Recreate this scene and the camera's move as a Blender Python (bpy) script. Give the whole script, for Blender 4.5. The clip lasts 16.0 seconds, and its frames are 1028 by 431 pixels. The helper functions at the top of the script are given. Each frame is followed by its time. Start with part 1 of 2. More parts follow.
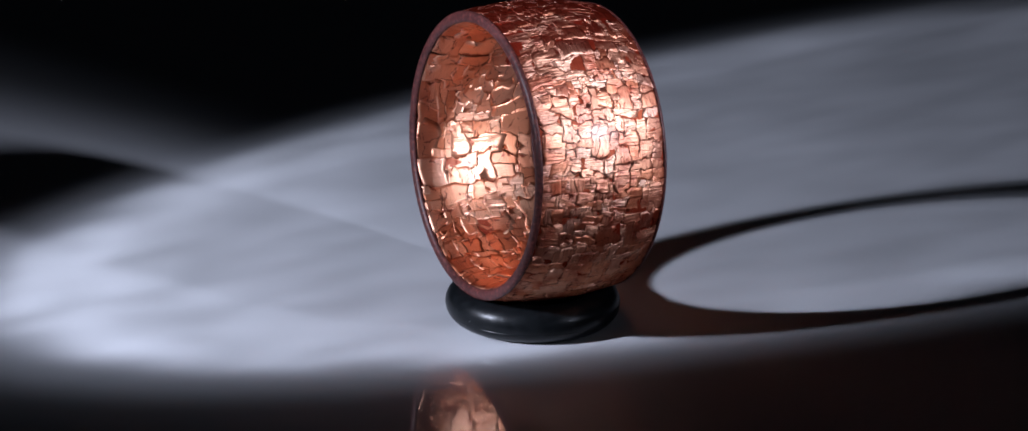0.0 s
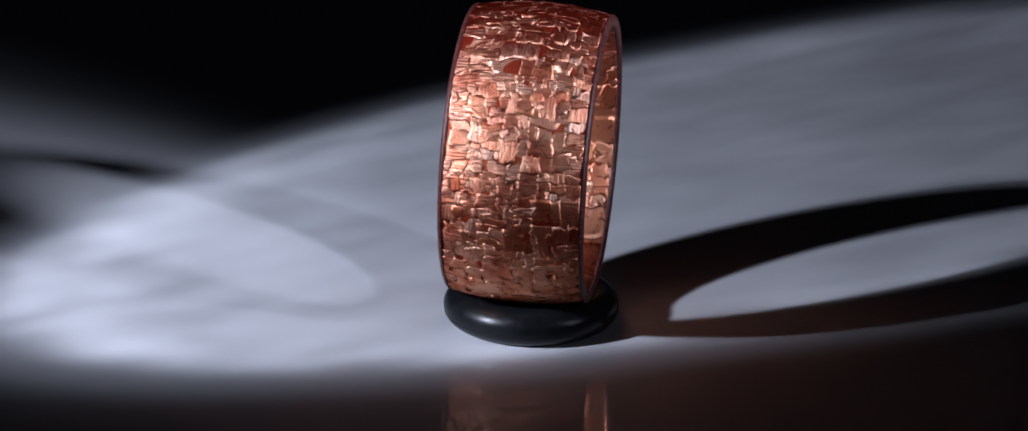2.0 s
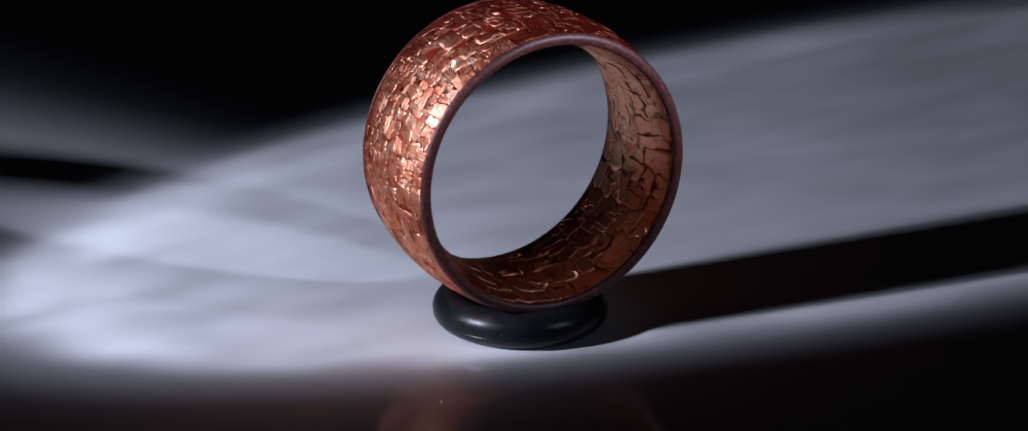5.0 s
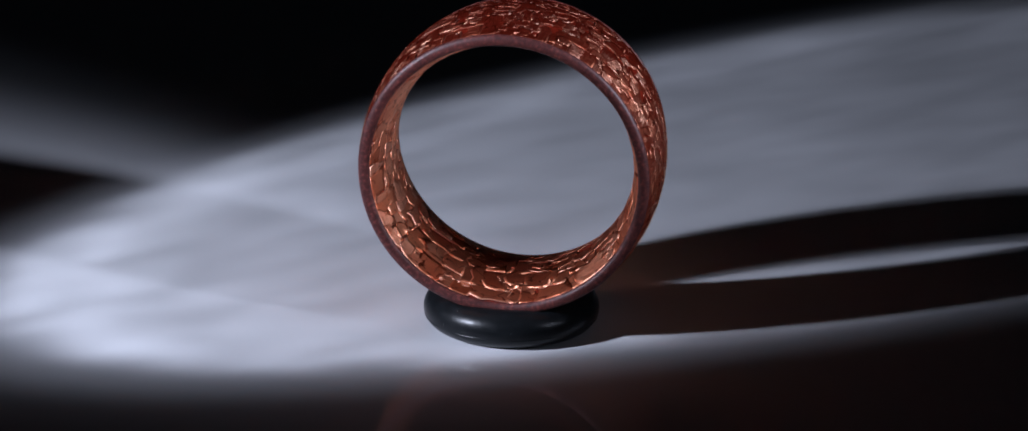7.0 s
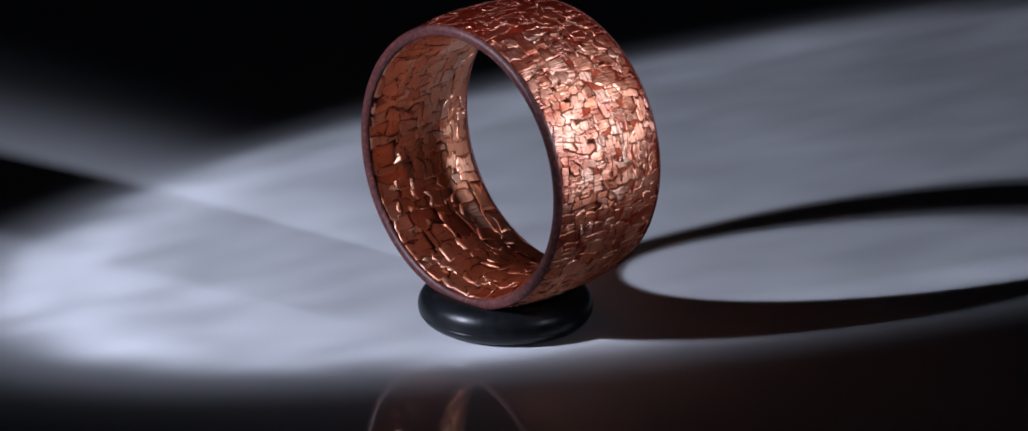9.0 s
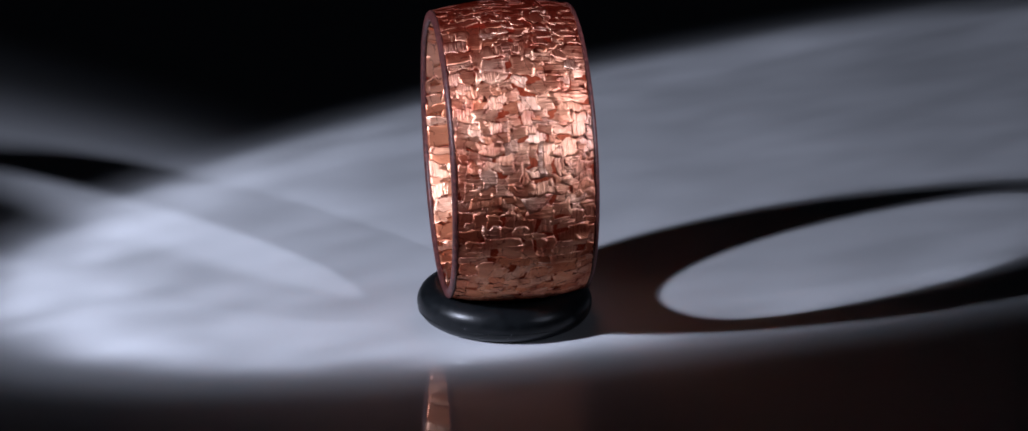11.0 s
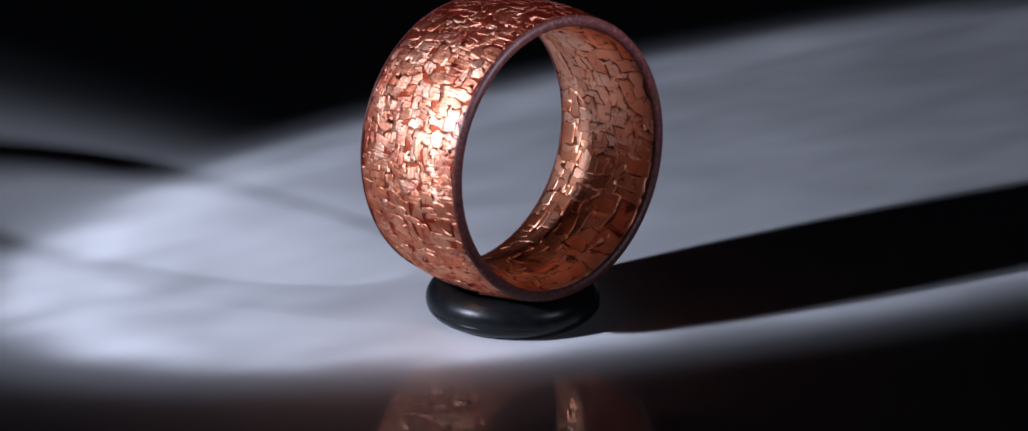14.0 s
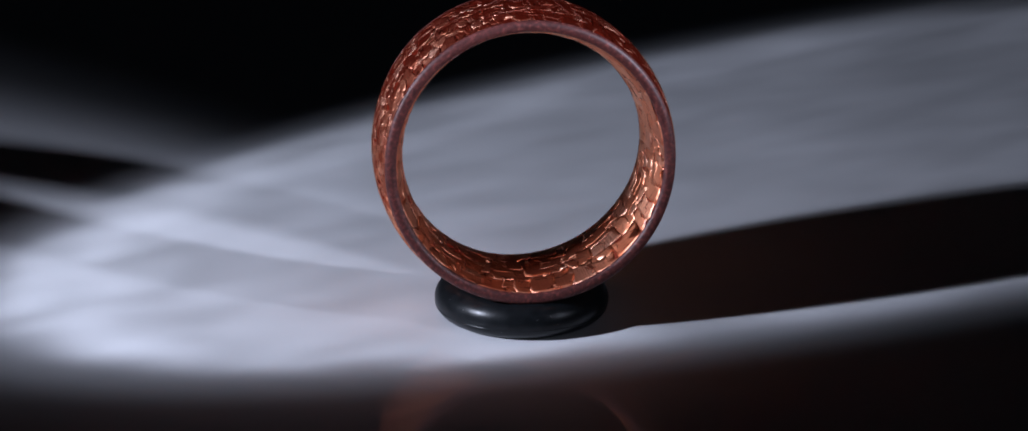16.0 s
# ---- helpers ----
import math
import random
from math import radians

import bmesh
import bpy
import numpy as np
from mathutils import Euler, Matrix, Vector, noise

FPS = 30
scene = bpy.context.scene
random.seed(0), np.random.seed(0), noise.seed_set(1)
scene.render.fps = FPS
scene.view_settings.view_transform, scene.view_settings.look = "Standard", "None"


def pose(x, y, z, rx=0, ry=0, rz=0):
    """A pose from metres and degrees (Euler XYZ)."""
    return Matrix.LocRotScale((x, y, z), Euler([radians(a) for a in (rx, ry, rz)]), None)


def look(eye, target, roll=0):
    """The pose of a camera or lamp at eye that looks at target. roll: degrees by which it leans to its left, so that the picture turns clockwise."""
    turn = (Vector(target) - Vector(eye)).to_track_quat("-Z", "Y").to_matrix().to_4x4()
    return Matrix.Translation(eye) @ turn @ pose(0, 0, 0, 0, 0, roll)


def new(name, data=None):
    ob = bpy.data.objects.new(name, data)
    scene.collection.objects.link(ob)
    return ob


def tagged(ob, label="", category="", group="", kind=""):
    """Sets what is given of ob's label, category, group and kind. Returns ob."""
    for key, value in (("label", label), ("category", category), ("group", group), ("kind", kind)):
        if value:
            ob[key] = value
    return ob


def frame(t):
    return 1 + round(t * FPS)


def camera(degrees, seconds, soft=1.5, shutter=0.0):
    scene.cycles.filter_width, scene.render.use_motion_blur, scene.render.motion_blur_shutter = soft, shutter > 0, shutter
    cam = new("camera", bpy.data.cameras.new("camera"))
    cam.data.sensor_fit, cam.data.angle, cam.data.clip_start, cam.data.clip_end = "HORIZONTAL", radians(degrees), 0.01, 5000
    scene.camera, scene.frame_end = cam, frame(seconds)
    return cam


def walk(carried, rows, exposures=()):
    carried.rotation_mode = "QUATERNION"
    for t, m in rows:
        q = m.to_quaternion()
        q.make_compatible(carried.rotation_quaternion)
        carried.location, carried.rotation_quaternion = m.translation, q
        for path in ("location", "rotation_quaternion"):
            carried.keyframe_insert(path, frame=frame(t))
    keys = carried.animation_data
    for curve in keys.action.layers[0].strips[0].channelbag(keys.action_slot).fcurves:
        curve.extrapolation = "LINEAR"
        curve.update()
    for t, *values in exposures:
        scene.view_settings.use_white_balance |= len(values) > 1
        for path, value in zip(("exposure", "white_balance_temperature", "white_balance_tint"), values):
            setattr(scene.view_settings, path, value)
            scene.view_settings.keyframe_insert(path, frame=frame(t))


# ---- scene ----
MM = 0.001
# the ring in millimetres: outer radius, half its width, inner radius
R_MID, HALF_W, R_IN = 11.51, 5.41, 9.22

# camera: stands still on a tripod, looking slightly down at the ring
cam = camera(20.606, 16.0, soft=1.5)
EYE = Vector((-0.336, -205.56, 75.83)) * MM
VIEW = Matrix.Translation(EYE) @ pose(0, 0, 0, 90 - 18.172, 0, 0.025) @ pose(0, 0, 0, 0, 0, 0.666)
walk(cam, [(0.0, VIEW), (16.0, VIEW)])
scene.view_settings.exposure = 0.0

# turntable: degrees at the start and degrees per second
TURN_START, TURN_RATE = 27.693, -18.155

# ---- light: a dark studio with two small lamps either side of the camera, and an added ring spot ----
world = bpy.data.worlds.new("studio_dark")
scene.world = world
world.use_nodes = True
world.node_tree.nodes["Background"].inputs[0].default_value = (0.55, 0.65, 0.9, 1)
world.node_tree.nodes["Background"].inputs[1].default_value = 0.006


def spot(name, eye, aim, watts, half, blend, radius, color):
    data = bpy.data.lights.new(name, "SPOT")
    data.energy, data.color, data.shadow_soft_size = watts, color, radius * MM
    data.spot_size, data.spot_blend = radians(2 * half), blend
    ob = new(name, data)
    ob.matrix_world = look(Vector(eye) * MM, Vector(aim) * MM)
    return ob


def patterned(lamp, ripple, rim):
    """Uneven light across a lamp's beam, as a cheap lens throws it: ripples, and bright flecks along the beam's border."""
    lamp.data.use_nodes = True
    nt = lamp.data.node_tree
    glow = nt.nodes["Emission"]
    spread = nt.nodes.new("ShaderNodeTexCoord").outputs["UV"]
    away = nt.nodes.new("ShaderNodeVectorMath")
    away.operation = "DISTANCE"
    away.inputs[1].default_value = (0.5, 0.5, 0.0)
    nt.links.new(spread, away.inputs[0])
    values = []
    for scale, detail in ((8.0, 2.0), (16.0, 2.5)):
        n = nt.nodes.new("ShaderNodeTexNoise")
        n.inputs["Scale"].default_value, n.inputs["Detail"].default_value = scale, detail
        nt.links.new(spread, n.inputs["Vector"])
        r = nt.nodes.new("ShaderNodeMapRange")
        r.inputs["From Min"].default_value, r.inputs["From Max"].default_value = 0.3, 0.7
        nt.links.new(n.outputs[0], r.inputs["Value"])
        values.append(r.outputs[0])
    border = nt.nodes.new("ShaderNodeMapRange")
    border.interpolation_type = "SMOOTHSTEP"
    border.inputs["From Min"].default_value, border.inputs["From Max"].default_value = 0.30, 0.46
    nt.links.new(away.outputs["Value"], border.inputs["Value"])

    def calc(op, x, y):
        n = nt.nodes.new("ShaderNodeMath")
        n.operation = op
        for socket, v in zip(n.inputs, (x, y)):
            if isinstance(v, float):
                socket.default_value = v
            else:
                nt.links.new(v, socket)
        return n.outputs[0]

    fine = calc("MULTIPLY", values[1], ripple)
    edge = calc("MULTIPLY", calc("MULTIPLY", border.outputs[0], values[0]), rim)
    total = calc("ADD", calc("ADD", edge, fine), max(0.15, 1.0 - ripple * 0.5))
    nt.links.new(total, glow.inputs["Strength"])
    return lamp


COOL = (0.73, 0.79, 1.0)
KEY_EYE, KEY_AIM = (-137, -72.5, 79), (11.3, 31.5, 0)
CROSS_EYE, CROSS_AIM = (147, -104, 88), (-92, 47, 0)
spot("lamp_key", KEY_EYE, KEY_AIM, 1.55, 10.65, 0.30, 6.0, COOL)
patterned(spot("lamp_key_lens", KEY_EYE, KEY_AIM, 0.68, 10.6, 0.26, 1.0, COOL), 1.0, 2.6)
spot("lamp_cross", CROSS_EYE, CROSS_AIM, 0.24, 9.8, 0.35, 8.0, COOL)
# added narrow spot at the cross lamp's place, only to brighten the ring
spot("lamp_cross_middle", CROSS_EYE, (-3, 2, 19), 3.0, 4.9, 1.0, 8.0, COOL)


# ---- materials ----
def material(name):
    m = bpy.data.materials.new(name)
    m.use_nodes = True
    nt = m.node_tree
    return m, nt, nt.nodes["Principled BSDF"]


def node(nt, kind, **values):
    n = nt.nodes.new(kind)
    for key, value in values.items():
        if key in n.inputs:
            n.inputs[key].default_value = value
    return n


def ramp(nt, fac, stops):
    n = nt.nodes.new("ShaderNodeValToRGB")
    while len(n.color_ramp.elements) < len(stops):
        n.color_ramp.elements.new(0.5)
    for e, (at, c) in zip(n.color_ramp.elements, stops):
        e.position, e.color = at, (*c, 1)
    nt.links.new(fac, n.inputs[0])
    return n.outputs[0]


def maths(nt, op, a, b):
    n = nt.nodes.new("ShaderNodeMath")
    n.operation = op
    for i, x in enumerate((a, b)):
        if isinstance(x, (int, float)):
            n.inputs[i].default_value = x
        else:
            nt.links.new(x, n.inputs[i])
    return n.outputs[0]


def mapped(nt, source, scale):
    n = nt.nodes.new("ShaderNodeMapping")
    n.inputs["Scale"].default_value = scale
    nt.links.new(source, n.inputs[0])
    return n.outputs[0]


def mixed(nt, fac, a, b):
    n = nt.nodes.new("ShaderNodeMix")
    n.data_type = "FLOAT"
    for i, x in zip((0, 2, 3), (fac, a, b)):
        if isinstance(x, (int, float)):
            n.inputs[i].default_value = x
        else:
            nt.links.new(x, n.inputs[i])
    return n.outputs[0]


def foil_material(name, island, rough, relief, tint, lacquer, share, cell, crack, coat, stained, margined):
    """Crumpled copper leaf under resin: colour and grain direction vary from flake to flake, fine cracks run through.
    The map is in millimetres round and across the band."""
    m, nt, p = material(name)
    if island:
        rnd = nt.nodes.new("ShaderNodeNewGeometry").outputs["Random Per Island"]
    else:
        rnd = nt.nodes.new("ShaderNodeObjectInfo").outputs["Random"]
    uv = nt.nodes.new("ShaderNodeUVMap")
    uv.uv_map = "foil"
    uv = uv.outputs[0]
    rnd2 = maths(nt, "FRACT", maths(nt, "MULTIPLY", rnd, 17.31), 0)
    rnd3 = maths(nt, "FRACT", maths(nt, "MULTIPLY", rnd, 53.77), 0)
    colour = ramp(nt, rnd2, [(0.0, [c * t for c, t in zip((0.80, 0.34, 0.20), tint)]),
                             (0.30, [c * t for c, t in zip((0.88, 0.46, 0.31), tint)]),
                             (0.75, [c * t for c, t in zip((0.93, 0.55, 0.40), tint)]),
                             (1.0, [c * t for c, t in zip((0.96, 0.66, 0.53), tint)])])

    def times(a, b, fac):
        n = nt.nodes.new("ShaderNodeMix")
        n.data_type, n.blend_type = "RGBA", "MULTIPLY"
        n.inputs[0].default_value = fac
        nt.links.new(a, n.inputs[6])
        nt.links.new(b, n.inputs[7])
        return n.outputs[2]

    # stains in the resin over the foil
    stain = node(nt, "ShaderNodeTexNoise", Scale=0.40, Detail=5.0, Roughness=0.6)
    nt.links.new(uv, stain.inputs["Vector"])
    colour = times(colour, ramp(nt, stain.outputs[0], [(0.34, (0.40, 0.12, 0.08)), (0.56, (1, 1, 1))]), stained)
    # ragged hairline cracks filled with dark resin
    warp = node(nt, "ShaderNodeTexNoise", Scale=1.3, Detail=3.0, Roughness=0.6)
    nt.links.new(uv, warp.inputs["Vector"])
    push = nt.nodes.new("ShaderNodeVectorMath")
    push.operation = "MULTIPLY_ADD"
    push.inputs[1].default_value = (1.1, 1.1, 0.0)
    nt.links.new(warp.outputs["Color"], push.inputs[0])
    nt.links.new(uv, push.inputs[2])
    net = node(nt, "ShaderNodeTexVoronoi", Scale=1.0, Randomness=1.0)
    net.voronoi_dimensions, net.feature = "2D", "DISTANCE_TO_EDGE"
    nt.links.new(mapped(nt, push.outputs[0], (1 / cell[0], 1 / cell[1], 1)), net.inputs["Vector"])
    width = maths(nt, "MAXIMUM", maths(nt, "MULTIPLY", maths(nt, "SUBTRACT", warp.outputs[0], 0.44), crack), 0.0005)
    line = maths(nt, "DIVIDE", net.outputs["Distance"], width)
    colour = times(colour, ramp(nt, line, [(0.2, (0.20, 0.05, 0.035)), (1.0, (1, 1, 1))]), 0.92)
    # thicker, darker resin towards both sides of the band
    axes = nt.nodes.new("ShaderNodeSeparateXYZ")
    nt.links.new(uv, axes.inputs[0])
    wobble = maths(nt, "MULTIPLY", stain.outputs[0], 1.6)
    margin = maths(nt, "DIVIDE", maths(nt, "ADD", maths(nt, "ABSOLUTE", axes.outputs[1], 0), wobble), HALF_W + 0.8)
    colour = times(colour, ramp(nt, margin, [(0.70, (1, 1, 1)), (0.98, (0.30, 0.08, 0.06))]), margined)
    # fine straight ridges, along or across the band from flake to flake, on low lumps
    shift = nt.nodes.new("ShaderNodeCombineXYZ")
    nt.links.new(maths(nt, "MULTIPLY", rnd, 91.0), shift.inputs[2])
    slid = nt.nodes.new("ShaderNodeVectorMath")
    slid.operation = "ADD"
    nt.links.new(uv, slid.inputs[0])
    nt.links.new(shift.outputs[0], slid.inputs[1])
    across = node(nt, "ShaderNodeTexNoise", Scale=1.0, Detail=3.0, Roughness=0.6)
    nt.links.new(mapped(nt, slid.outputs[0], (5.5, 0.45, 1)), across.inputs["Vector"])
    along = node(nt, "ShaderNodeTexNoise", Scale=1.0, Detail=3.0, Roughness=0.6)
    nt.links.new(mapped(nt, slid.outputs[0], (0.45, 5.0, 1)), along.inputs["Vector"])
    pick = maths(nt, "GREATER_THAN", rnd3, 0.68)
    lump = node(nt, "ShaderNodeTexNoise", Scale=0.9, Detail=1.5)
    nt.links.new(uv, lump.inputs["Vector"])
    ridges = maths(nt, "MULTIPLY", mixed(nt, pick, across.outputs[0], along.outputs[0]), mixed(nt, rnd2, 0.55, 1.3))
    height = maths(nt, "ADD", ridges, maths(nt, "MULTIPLY", lump.outputs[0], 0.8))
    height = maths(nt, "ADD", height, maths(nt, "MULTIPLY", maths(nt, "MINIMUM", line, 1.0), 0.03))
    bump = node(nt, "ShaderNodeBump", Strength=1.0, Distance=relief * MM)
    nt.links.new(height, bump.inputs["Height"])
    nt.nodes.remove(p)

    def layer(below, kind, fac, **values):
        n = node(nt, kind, **values)
        if kind == "ShaderNodeBsdfAnisotropic":
            n.distribution = "BECKMANN"
        nt.links.new(bump.outputs[0], n.inputs["Normal"])
        if below is None:
            return n
        mix = nt.nodes.new("ShaderNodeMixShader")
        mix.inputs[0].default_value = fac
        nt.links.new(below.outputs[0], mix.inputs[1])
        nt.links.new(n.outputs[0], mix.inputs[2])
        return mix

    # bare metal, then the red lacquer that covers it, then a thin gloss
    metal = layer(None, "ShaderNodeBsdfAnisotropic", 0.0)
    nt.links.new(colour, metal.inputs["Color"])
    nt.links.new(mixed(nt, rnd3, rough - 0.09, rough + 0.09), metal.inputs["Roughness"])
    broad = layer(metal, "ShaderNodeBsdfAnisotropic", 0.38, Roughness=0.66)
    nt.links.new(colour, broad.inputs[2].links[0].from_node.inputs["Color"])
    blend = layer(broad, "ShaderNodeBsdfDiffuse", share, Color=(*lacquer, 1))
    blend = layer(blend, "ShaderNodeBsdfAnisotropic", coat, Color=(1, 1, 1, 1), Roughness=0.36)
    nt.links.new(blend.outputs[0], nt.nodes["Material Output"].inputs["Surface"])
    return m


RED_LACQUER, AMBER_LACQUER = (0.26, 0.026, 0.014), (0.40, 0.085, 0.045)
OUT_LOOK = (0.48, 0.12, (1.0, 1.0, 0.98), RED_LACQUER, 0.17, (1.5, 1.2), 0.30, 0.035, 0.85, 0.6)
IN_LOOK = (0.46, 0.045, (1.0, 0.84, 0.70), AMBER_LACQUER, 0.07, (2.2, 1.3), 0.34, 0.03, 0.35, 0.40)
FOIL_OUT = foil_material("copper_foil", False, *OUT_LOOK)
FOIL_OUT_REST = foil_material("copper_foil_small", True, *OUT_LOOK)
FOIL_IN = foil_material("copper_foil_lining", False, *IN_LOOK)
FOIL_IN_REST = foil_material("copper_foil_lining_small", True, *IN_LOOK)
# duller, darker leaf that shows in the cracks between the flakes
LEAF = foil_material("tarnished_copper_leaf", False, 0.55, 0.05, (0.36, 0.20, 0.15), RED_LACQUER, 0.35, (1.5, 1.2), 0.30, 0.0, 0.9, 0.6)


def resin_material():
    m, nt, p = material("dark_amber_resin")
    n = node(nt, "ShaderNodeTexNoise", Scale=900.0, Detail=4.0)
    co = nt.nodes.new("ShaderNodeTexCoord")
    nt.links.new(co.outputs["Object"], n.inputs["Vector"])
    nt.links.new(ramp(nt, n.outputs[0], [(0.35, (0.05, 0.012, 0.009)), (0.7, (0.14, 0.038, 0.027))]), p.inputs["Base Color"])
    p.inputs["Specular IOR Level"].default_value = 0.2
    p.inputs["Roughness"].default_value = 0.6
    return m


def edge_material():
    m, nt, p = material("sanded_resin_edge")
    co = nt.nodes.new("ShaderNodeTexCoord")
    n = node(nt, "ShaderNodeTexNoise", Scale=3500.0, Detail=6.0)
    nt.links.new(co.outputs["Object"], n.inputs["Vector"])
    nt.links.new(ramp(nt, n.outputs[0], [(0.3, (0.025, 0.007, 0.007)), (0.55, (0.066, 0.018, 0.016)), (0.8, (0.18, 0.048, 0.038))]), p.inputs["Base Color"])
    p.inputs["Roughness"].default_value = 0.46
    p.inputs["Specular IOR Level"].default_value = 0.26
    bump = node(nt, "ShaderNodeBump", Strength=0.5, Distance=0.03 * MM)
    nt.links.new(n.outputs[0], bump.inputs["Height"])
    nt.links.new(bump.outputs[0], p.inputs["Normal"])
    return m


def coat_material():
    """Clear resin skin: lets the foil through and adds a faint gloss."""
    m = bpy.data.materials.new("clear_resin_skin")
    m.use_nodes = True
    nt = m.node_tree
    nt.nodes.clear()
    out = nt.nodes.new("ShaderNodeOutputMaterial")
    clear = node(nt, "ShaderNodeBsdfTransparent", Color=(1.0, 0.86, 0.76, 1))
    gloss = node(nt, "ShaderNodeBsdfGlossy", Color=(1, 1, 1, 1), Roughness=0.24)
    co = nt.nodes.new("ShaderNodeTexCoord")
    n = node(nt, "ShaderNodeTexNoise", Scale=700.0, Detail=3.0)
    nt.links.new(co.outputs["Object"], n.inputs["Vector"])
    bump = node(nt, "ShaderNodeBump", Strength=0.4, Distance=0.03 * MM)
    nt.links.new(n.outputs[0], bump.inputs["Height"])
    nt.links.new(bump.outputs[0], gloss.inputs["Normal"])
    mix = nt.nodes.new("ShaderNodeMixShader")
    mix.inputs[0].default_value = 0.004
    nt.links.new(clear.outputs[0], mix.inputs[1])
    nt.links.new(gloss.outputs[0], mix.inputs[2])
    nt.links.new(mix.outputs[0], out.inputs[0])
    return m


def rubber_material():
    m, nt, p = material("black_rubber")
    co = nt.nodes.new("ShaderNodeTexCoord")
    n = node(nt, "ShaderNodeTexNoise", Scale=1600.0, Detail=5.0, Roughness=0.6)
    nt.links.new(co.outputs["Object"], n.inputs["Vector"])
    nt.links.new(ramp(nt, n.outputs[0], [(0.3, (0.0025, 0.003, 0.0035)), (0.7, (0.006, 0.007, 0.008))]), p.inputs["Base Color"])
    nt.links.new(ramp(nt, n.outputs[0], [(0.3, (0.29, 0.29, 0.29)), (0.75, (0.38, 0.38, 0.38))]), p.inputs["Roughness"])
    p.inputs["Specular IOR Level"].default_value = 0.19
    bump = node(nt, "ShaderNodeBump", Strength=0.5, Distance=0.03 * MM)
    nt.links.new(n.outputs[0], bump.inputs["Height"])
    nt.links.new(bump.outputs[0], p.inputs["Normal"])
    return m


def acrylic_material():
    m, nt, p = material("white_gloss_acrylic")
    co = nt.nodes.new("ShaderNodeTexCoord")
    n = node(nt, "ShaderNodeTexNoise", Scale=25.0, Detail=6.0, Roughness=0.6)
    nt.links.new(co.outputs["Object"], n.inputs["Vector"])
    nt.links.new(ramp(nt, n.outputs[0], [(0.3, (0.47, 0.475, 0.49)), (0.7, (0.52, 0.525, 0.54))]), p.inputs["Base Color"])
    fine = node(nt, "ShaderNodeTexNoise", Scale=420.0, Detail=4.0)
    nt.links.new(co.outputs["Object"], fine.inputs["Vector"])
    nt.links.new(ramp(nt, fine.outputs[0], [(0.3, (0.025, 0.025, 0.025)), (0.8, (0.05, 0.05, 0.05))]), p.inputs["Roughness"])
    p.inputs["IOR"].default_value = 1.48
    return m


def plain_material(name, a, b, scale, rough):
    m, nt, p = material(name)
    co = nt.nodes.new("ShaderNodeTexCoord")
    n = node(nt, "ShaderNodeTexNoise", Scale=scale, Detail=5.0)
    nt.links.new(co.outputs["Object"], n.inputs["Vector"])
    nt.links.new(ramp(nt, n.outputs[0], [(0.3, a), (0.7, b)]), p.inputs["Base Color"])
    p.inputs["Roughness"].default_value = rough
    return m


RESIN, EDGE, COAT = resin_material(), edge_material(), coat_material()
RUBBER, ACRYLIC = rubber_material(), acrylic_material()
BLACK_WALL = plain_material("black_studio_paint", (0.010, 0.010, 0.011), (0.017, 0.017, 0.018), 3.0, 0.9)
DUST = plain_material("pale_dust", (0.5, 0.5, 0.5), (0.75, 0.74, 0.7), 50.0, 0.8)


# ---- mesh helpers ----
def part(name, bm, mat, parent=None, label="", smooth=True):
    me = bpy.data.meshes.new(name)
    bm.to_mesh(me)
    bm.free()
    me.materials.append(mat)
    if smooth:
        me.polygons.foreach_set("use_smooth", [True] * len(me.polygons))
    ob = new(name, me)
    ob.parent = parent
    return tagged(ob, label=label)


def slab(x0, x1, y0, y1, z0, z1, bevel=0.0):
    bm = bmesh.new()
    bmesh.ops.create_cube(bm, size=1.0)
    for v in bm.verts:
        v.co = Vector(((x0 + x1) / 2 + v.co.x * (x1 - x0), (y0 + y1) / 2 + v.co.y * (y1 - y0), (z0 + z1) / 2 + v.co.z * (z1 - z0)))
    if bevel:
        bmesh.ops.bevel(bm, geom=bm.edges[:], offset=bevel, segments=3, affect="EDGES")
    return bm


def lathe_x(profile, steps, closed):
    """Turns (x, radius) pairs in mm round the x axis."""
    bm = bmesh.new()
    rings = []
    for k in range(steps):
        a = 2 * math.pi * k / steps
        rings.append([bm.verts.new(Vector((x, r * math.cos(a), r * math.sin(a))) * MM) for x, r in profile])
    n = len(profile)
    for k in range(steps):
        a, b = rings[k], rings[(k + 1) % steps]
        for i in range(n if closed else n - 1):
            j = (i + 1) % n
            bm.faces.new((a[i], a[j], b[j], b[i]))
    bmesh.ops.recalc_face_normals(bm, faces=bm.faces[:])
    return bm


# ---- the place: table and dark studio ----
tagged(part("tabletop", slab(-0.45, 0.45, -0.40, 0.50, -0.008, 0.0, 0.001), ACRYLIC, smooth=False),
       "glossy white acrylic tabletop, lit in soft pools", "tabletop", kind="structure")
for nm, box in (("wall_north", (-0.45, 0.45, 0.50, 0.51)), ("wall_south", (-0.45, 0.45, -0.41, -0.40)),
                ("wall_east", (0.45, 0.46, -0.41, 0.51)), ("wall_west", (-0.46, -0.45, -0.41, 0.51))):
    tagged(part(nm, slab(*box, -0.008, 0.45), BLACK_WALL, smooth=False), "black matt backdrop panel", "wall", kind="structure")

# ---- rubber o-ring that serves as a stand ----
TUBE_R, TUBE_C = 1.44, 5.317


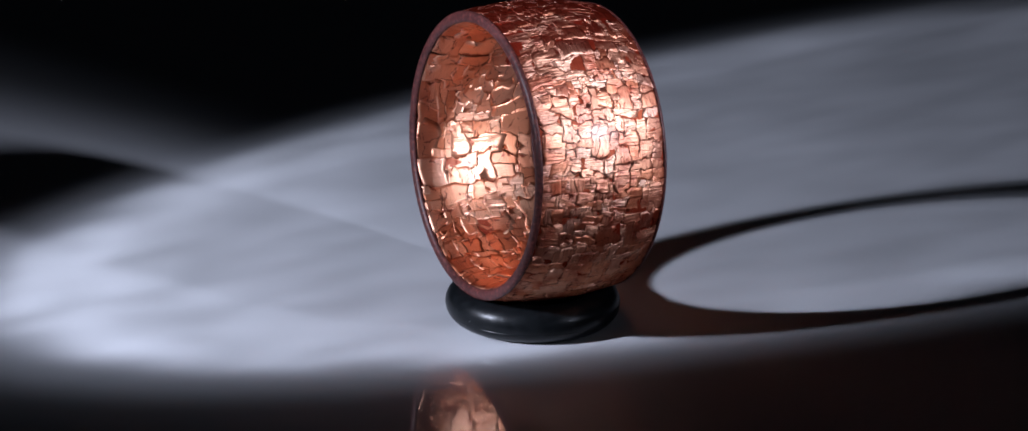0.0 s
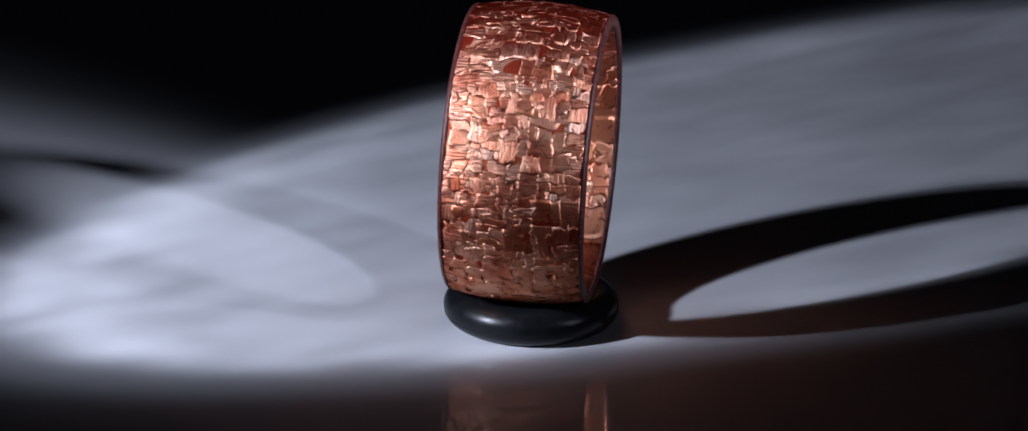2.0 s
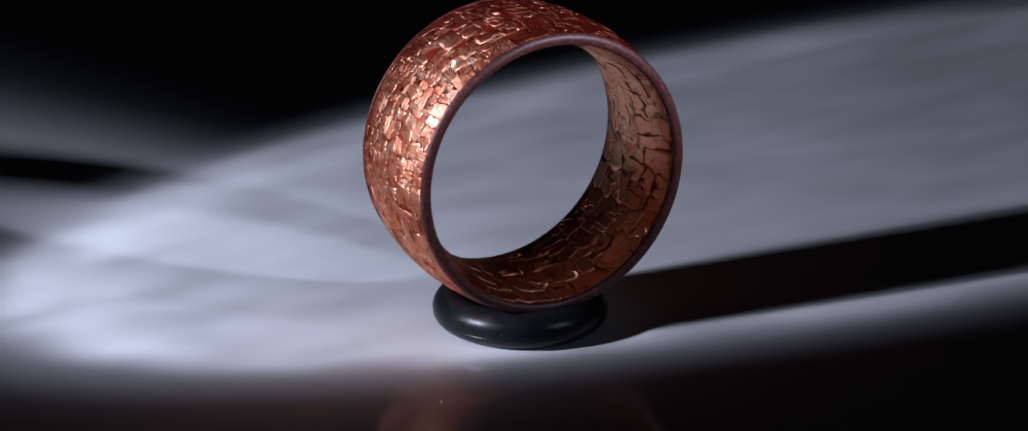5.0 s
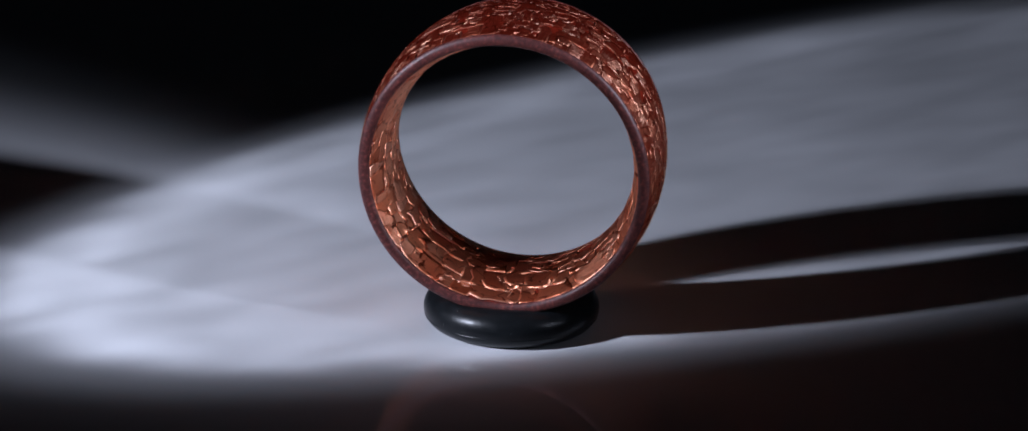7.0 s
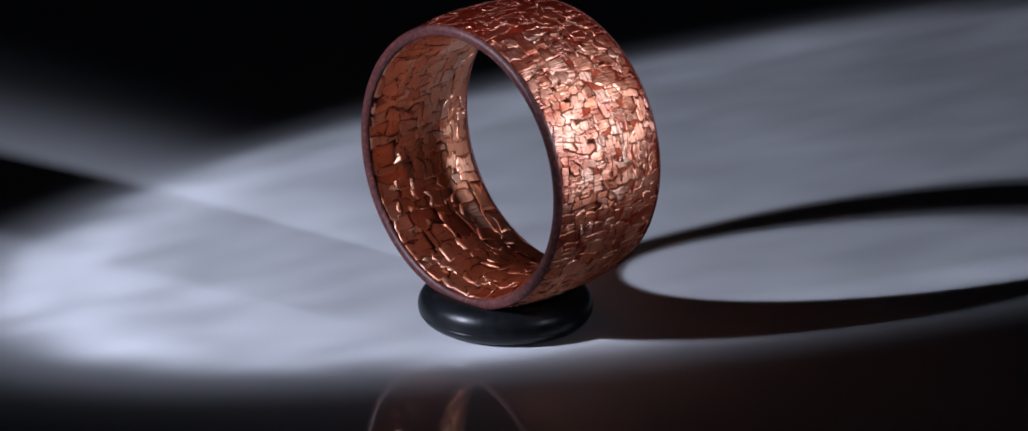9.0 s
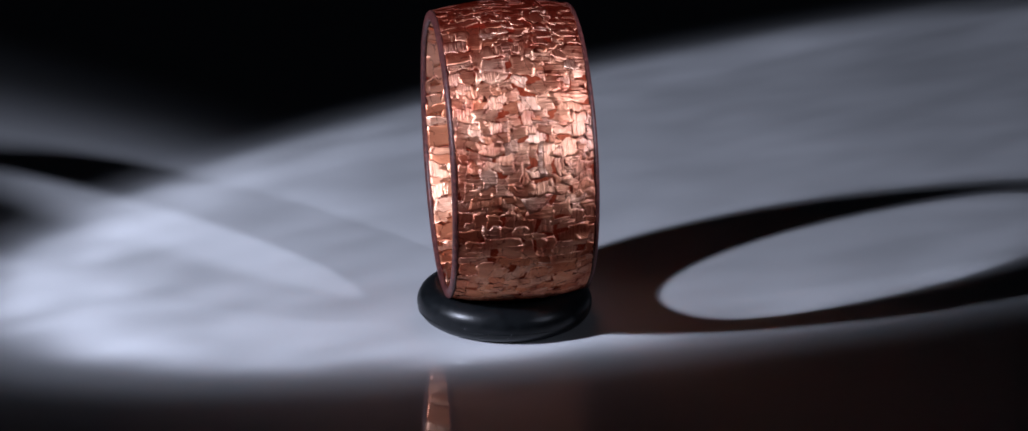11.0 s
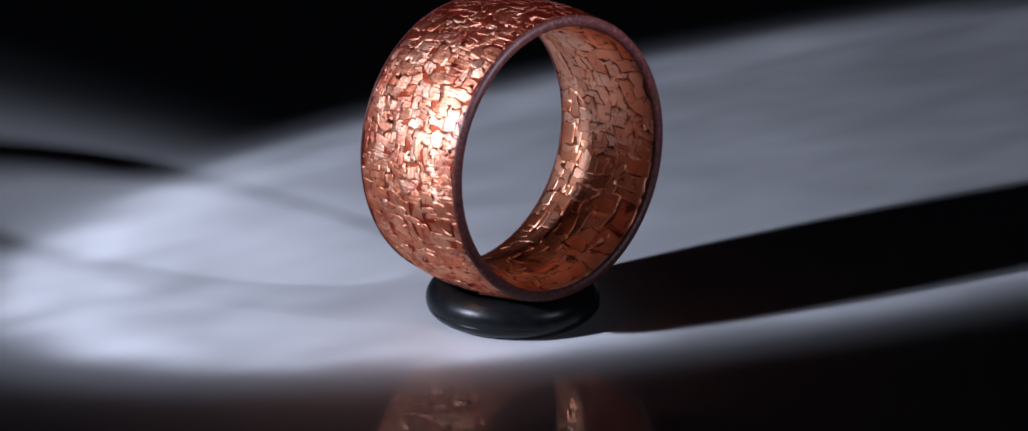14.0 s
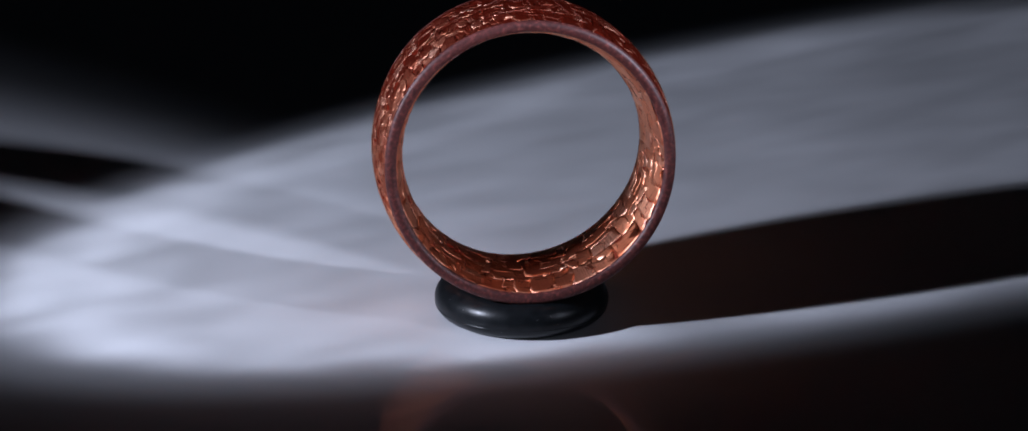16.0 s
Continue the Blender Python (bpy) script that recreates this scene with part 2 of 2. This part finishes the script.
def rubber_stand():
    stand = new("rubber_ring_stand")
    bm = bmesh.new()
    n, k = 160, 48
    grid = []
    for i in range(n):
        a = 2 * math.pi * i / n
        row = []
        for j in range(k):
            b = 2 * math.pi * j / k
            r = TUBE_R
            z = TUBE_R + r * math.sin(b)
            z = max(z, 0.06 + 0.35 * (z - 0.06)) if z < 0.06 else z
            row.append(bm.verts.new(Vector(((TUBE_C + r * math.cos(b)) * math.cos(a), (TUBE_C + r * math.cos(b)) * math.sin(a), z)) * MM))
        grid.append(row)
    for i in range(n):
        for j in range(k):
            bm.faces.new((grid[i][j], grid[(i + 1) % n][j], grid[(i + 1) % n][(j + 1) % k], grid[i][(j + 1) % k]))
    bmesh.ops.recalc_face_normals(bm, faces=bm.faces[:])
    part("tube", bm, RUBBER, stand)
    # moulding seam round the outside, worn away in places
    bm = bmesh.new()
    rows = []
    rng = random.Random(4)
    b0 = radians(-20)
    for i in range(n):
        a = 2 * math.pi * i / n
        lift = 0.06 * max(0.0, min(1.0, 0.6 + 1.4 * noise.noise(Vector((math.cos(a) * 2.2, math.sin(a) * 2.2, 3.1)))))
        row = []
        for db, l in ((-0.05, -0.02), (-0.018, lift), (0.018, lift), (0.05, -0.02)):
            r = TUBE_R + l
            b = b0 + db
            row.append(bm.verts.new(Vector(((TUBE_C + r * math.cos(b)) * math.cos(a), (TUBE_C + r * math.cos(b)) * math.sin(a), TUBE_R + r * math.sin(b))) * MM))
        rows.append(row)
    for i in range(n):
        for j in range(3):
            bm.faces.new((rows[i][j], rows[(i + 1) % n][j], rows[(i + 1) % n][j + 1], rows[i][j + 1]))
    bmesh.ops.recalc_face_normals(bm, faces=bm.faces[:])
    part("seam", bm, RUBBER, stand, "thin raised moulding seam")
    # specks of dust that cling to the rubber
    bm = bmesh.new()
    for _ in range(26):
        a, b = rng.uniform(0, 2 * math.pi), rng.uniform(radians(-50), radians(110))
        r = TUBE_R + 0.01
        at = Vector(((TUBE_C + r * math.cos(b)) * math.cos(a), (TUBE_C + r * math.cos(b)) * math.sin(a), TUBE_R + r * math.sin(b))) * MM
        s = rng.choice((0.012, 0.018, 0.025)) * MM
        m = Matrix.Translation(at) @ Euler((rng.uniform(0, 3), rng.uniform(0, 3), a)).to_matrix().to_4x4() @ Matrix.Diagonal((s * rng.uniform(1, 2.5), s, s * 0.8, 1))
        bmesh.ops.create_icosphere(bm, subdivisions=1, radius=1.0, matrix=m)
    tagged(part("dust", bm, DUST, stand, "pale specks of dust"), kind="stuff")
    return tagged(stand, "shiny black rubber o-ring lying flat on the white table", "rubber ring")


STAND = rubber_stand()

# ---- the copper foil ring ----


NOSE = 0.31


def outer_r(x):
    return R_MID - 0.635 * (abs(x) / HALF_W) ** 2


def inner_r(x):
    return R_IN + 0.97 * (abs(x) / HALF_W) ** 2


def cut(rng, u0, u1, v0, v1, area, out):
    """Splits a stretch of the band into uneven oblong flakes."""
    du, dv = u1 - u0, v1 - v0
    if du * dv < area * rng.choice((0.25, 0.5, 0.9, 1.5, 2.6)) or min(du, dv) < 0.42:
        out.append((u0, u1, v0, v1))
        return
    s = rng.uniform(0.22, 0.78)
    if du * rng.uniform(0.4, 2.2) > dv:
        m = u0 + s * du
        cut(rng, u0, m, v0, v1, area, out)
        cut(rng, m, u1, v0, v1, area, out)
    else:
        m = v0 + s * dv
        cut(rng, u0, u1, v0, m, area, out)
        cut(rng, u0, u1, m, v1, area, out)


def flake_points(rng, cell, gap):
    """The ragged outline of one flake in mm round and across the band."""
    u0, u1, v0, v1 = cell
    u0, u1, v0, v1 = u0 + gap, u1 - gap, v0 + gap, v1 - gap
    du, dv = u1 - u0, v1 - v0
    j = 0.15 * min(du, dv) + 0.04
    pts = []
    for (a, b), (c, d) in (((u0, v0), (u1, v0)), ((u1, v0), (u1, v1)), ((u1, v1), (u0, v1)), ((u0, v1), (u0, v0))):
        k = 2 if math.hypot(c - a, d - b) < 0.8 else 3
        for i in range(k):
            f = i / k
            pts.append((a + (c - a) * f + rng.gauss(0, j * 0.6), b + (d - b) * f + rng.gauss(0, j * 0.6)))
    return pts


def add_flake(bm, uvl, rng, cell, radius, sign, tilt, gap, drop):
    """One thin crumpled plate laid on the curved band; sign +1 outside, -1 inside."""
    pts = flake_points(rng, cell, gap + rng.choice((-0.07, -0.05, -0.02, 0.0, 0.01)))
    cu, cv = (cell[0] + cell[1]) / 2, (cell[2] + cell[3]) / 2
    base = R_MID if sign > 0 else R_IN

    def bent(u, v):
        """Low waves that take the lines between flakes out of square."""
        a = u / base
        q = Vector((v * 0.35, math.cos(a) * 4, math.sin(a) * 4))
        return (u + 0.55 * noise.noise(q) + 0.16 * noise.noise(q * 3.3),
                v + 0.55 * noise.noise(q + Vector((7, 3, 1))) + 0.16 * noise.noise(q * 3.3 + Vector((7, 3, 1))))

    pts = [bent(*q) for q in pts]
    cu, cv = bent(cu, cv)
    tu, tv = rng.gauss(0, tilt), rng.gauss(0, tilt)
    level = rng.uniform(-0.022, 0.008) if sign > 0 else rng.uniform(-0.012, 0.003)

    def place(u, v, lift):
        r = radius(v) + sign * lift
        a = u / base
        return Vector((v, r * math.cos(a), r * math.sin(a))) * MM

    def lift(u, v):
        return level + max(-0.06, min(0.025, tu * (u - cu) + tv * (v - cv)))

    top, low, inner = [], [], []
    for u, v in pts:
        v = max(-HALF_W + NOSE + 0.02, min(HALF_W - NOSE - 0.02, v))
        top.append((bm.verts.new(place(u, v, lift(u, v) - 0.0015)), (u, v)))
        low.append((bm.verts.new(place(u, v, -drop)), (u, v)))
        iu, iv = cu + (u - cu) * 0.72, cv + (v - cv) * 0.72
        inner.append((bm.verts.new(place(iu, iv, lift(iu, iv) + rng.gauss(0, 0.0045))), (iu, iv)))
    mid = (bm.verts.new(place(cu, cv, lift(cu, cv) + rng.gauss(0, 0.018))), (cu, cv))
    n = len(pts)
    for i in range(n):
        k = (i + 1) % n
        for ring, soft in (((low[i], low[k], top[k], top[i]), False), ((top[i], top[k], inner[k], inner[i]), True), ((inner[i], inner[k], mid), True)):
            ring = ring if sign > 0 else ring[::-1]
            f = bm.faces.new([q[0] for q in ring])
            f.smooth, f.material_index = soft, 0 if soft else 1
            for loop, q in zip(f.loops, ring):
                loop[uvl].uv = q[1]


def foil_layer(parent, rng, radius, sign, area, tilt, gap, mat, mat_rest, name, singles):
    cells = []
    base = R_MID if sign > 0 else R_IN
    around = 2 * math.pi * base
    edge = HALF_W - NOSE
    for k in range(12):
        cut(rng, around * k / 12, around * (k + 1) / 12, -edge, edge, area, cells)
    cells.sort(key=lambda c: -(c[1] - c[0]) * (c[3] - c[2]))
    for cell in cells[:singles]:
        bm = bmesh.new()
        uvl = bm.loops.layers.uv.new("foil")
        add_flake(bm, uvl, rng, cell, radius, sign, tilt, gap, 0.07)
        part(name, bm, mat, parent, smooth=False).data.materials.append(RESIN)
    bm = bmesh.new()
    uvl = bm.loops.layers.uv.new("foil")
    for cell in cells[singles:]:
        add_flake(bm, uvl, rng, cell, radius, sign, tilt, gap, 0.07)
    rest = tagged(part(name + "_small", bm, mat_rest, parent, smooth=False), kind="stuff")
    rest.data.materials.append(RESIN)


def copper_ring():
    ring = new("finger_ring")
    lip = HALF_W - NOSE
    xs = [lip * (i / 14 - 1) for i in range(29)]
    core = [(x * 0.99, outer_r(x) - 0.135) for x in xs] + [(x * 0.99, inner_r(x) + 0.095) for x in xs[::-1]]
    part("band", lathe_x(core, 240, True), RESIN, ring, "dark amber resin band")
    # continuous leaf under the loose flakes, outside and inside
    for radius, base, name, mat, lift in ((outer_r, R_MID, "leaf", LEAF, -0.122), (inner_r, R_IN, "lining_leaf", LEAF, 0.082)):
        bm = lathe_x([(x * 0.99, radius(x) + lift) for x in xs], 240, False)
        uvl = bm.loops.layers.uv.new("foil")
        for f in bm.faces:
            turn = [math.atan2(q.vert.co.z, q.vert.co.y) % (2 * math.pi) for q in f.loops]
            wrap = max(turn) - min(turn) > math.pi
            for q, a in zip(f.loops, turn):
                q[uvl].uv = ((a + (2 * math.pi if wrap and a < math.pi else 0)) * base, q.vert.co.x / MM)
        part(name, bm, mat, ring)
    for s in (-1, 1):
        # fully rounded, sanded side of the band
        ro, ri = outer_r(lip), inner_r(lip)
        mid = (ro + ri) / 2
        rim = [(s * (lip - 0.10), ro - 0.22), (s * (lip - 0.10), ro - 0.06), (s * (lip - 0.02), ro - 0.01)]
        for i in range(17):
            a = radians(90 - 180 * i / 16)
            rim.append((s * (lip + NOSE * math.cos(a)), mid + (ro - mid) * math.sin(a)))
        rim += [(s * (lip - 0.02), ri + 0.01), (s * (lip - 0.10), ri + 0.05), (s * (lip - 0.10), ri + 0.20)]
        part("edge", lathe_x(rim, 240, True), EDGE, ring, "dark plum-brown sanded edge")
    skin = [(x, outer_r(x)) for x in xs]
    coat = part("clear_coat", lathe_x(skin, 240, False), COAT, ring, "clear glossy resin skin")
    coat.visible_shadow = False
    rng = random.Random(11)
    foil_layer(ring, rng, lambda x: outer_r(x) - 0.07, 1, 1.35, 0.080, -0.065, FOIL_OUT, FOIL_OUT_REST, "foil_flake", 300)
    foil_layer(ring, rng, lambda x: inner_r(x) + 0.03, -1, 2.6, 0.022, -0.10, FOIL_IN, FOIL_IN_REST, "lining_flake", 160)
    return tagged(ring, "wide copper foil ring with crackled flakes, upright on a rubber ring", "ring")


RING = copper_ring()


def motions():
    rows_ring, rows_stand = [], []
    for i in range(33):
        t = i * 0.5
        turn = pose(0, 0, 0, 0, 0, TURN_START + TURN_RATE * t)
        rows_ring.append((t, turn @ pose(1.008 * MM, -0.292 * MM, 13.53 * MM, 0, 2.225, 0)))
        rows_stand.append((t, turn @ pose(1.046 * MM, -0.371 * MM, 0)))
    walk(RING, rows_ring)
    walk(STAND, rows_stand)


motions()
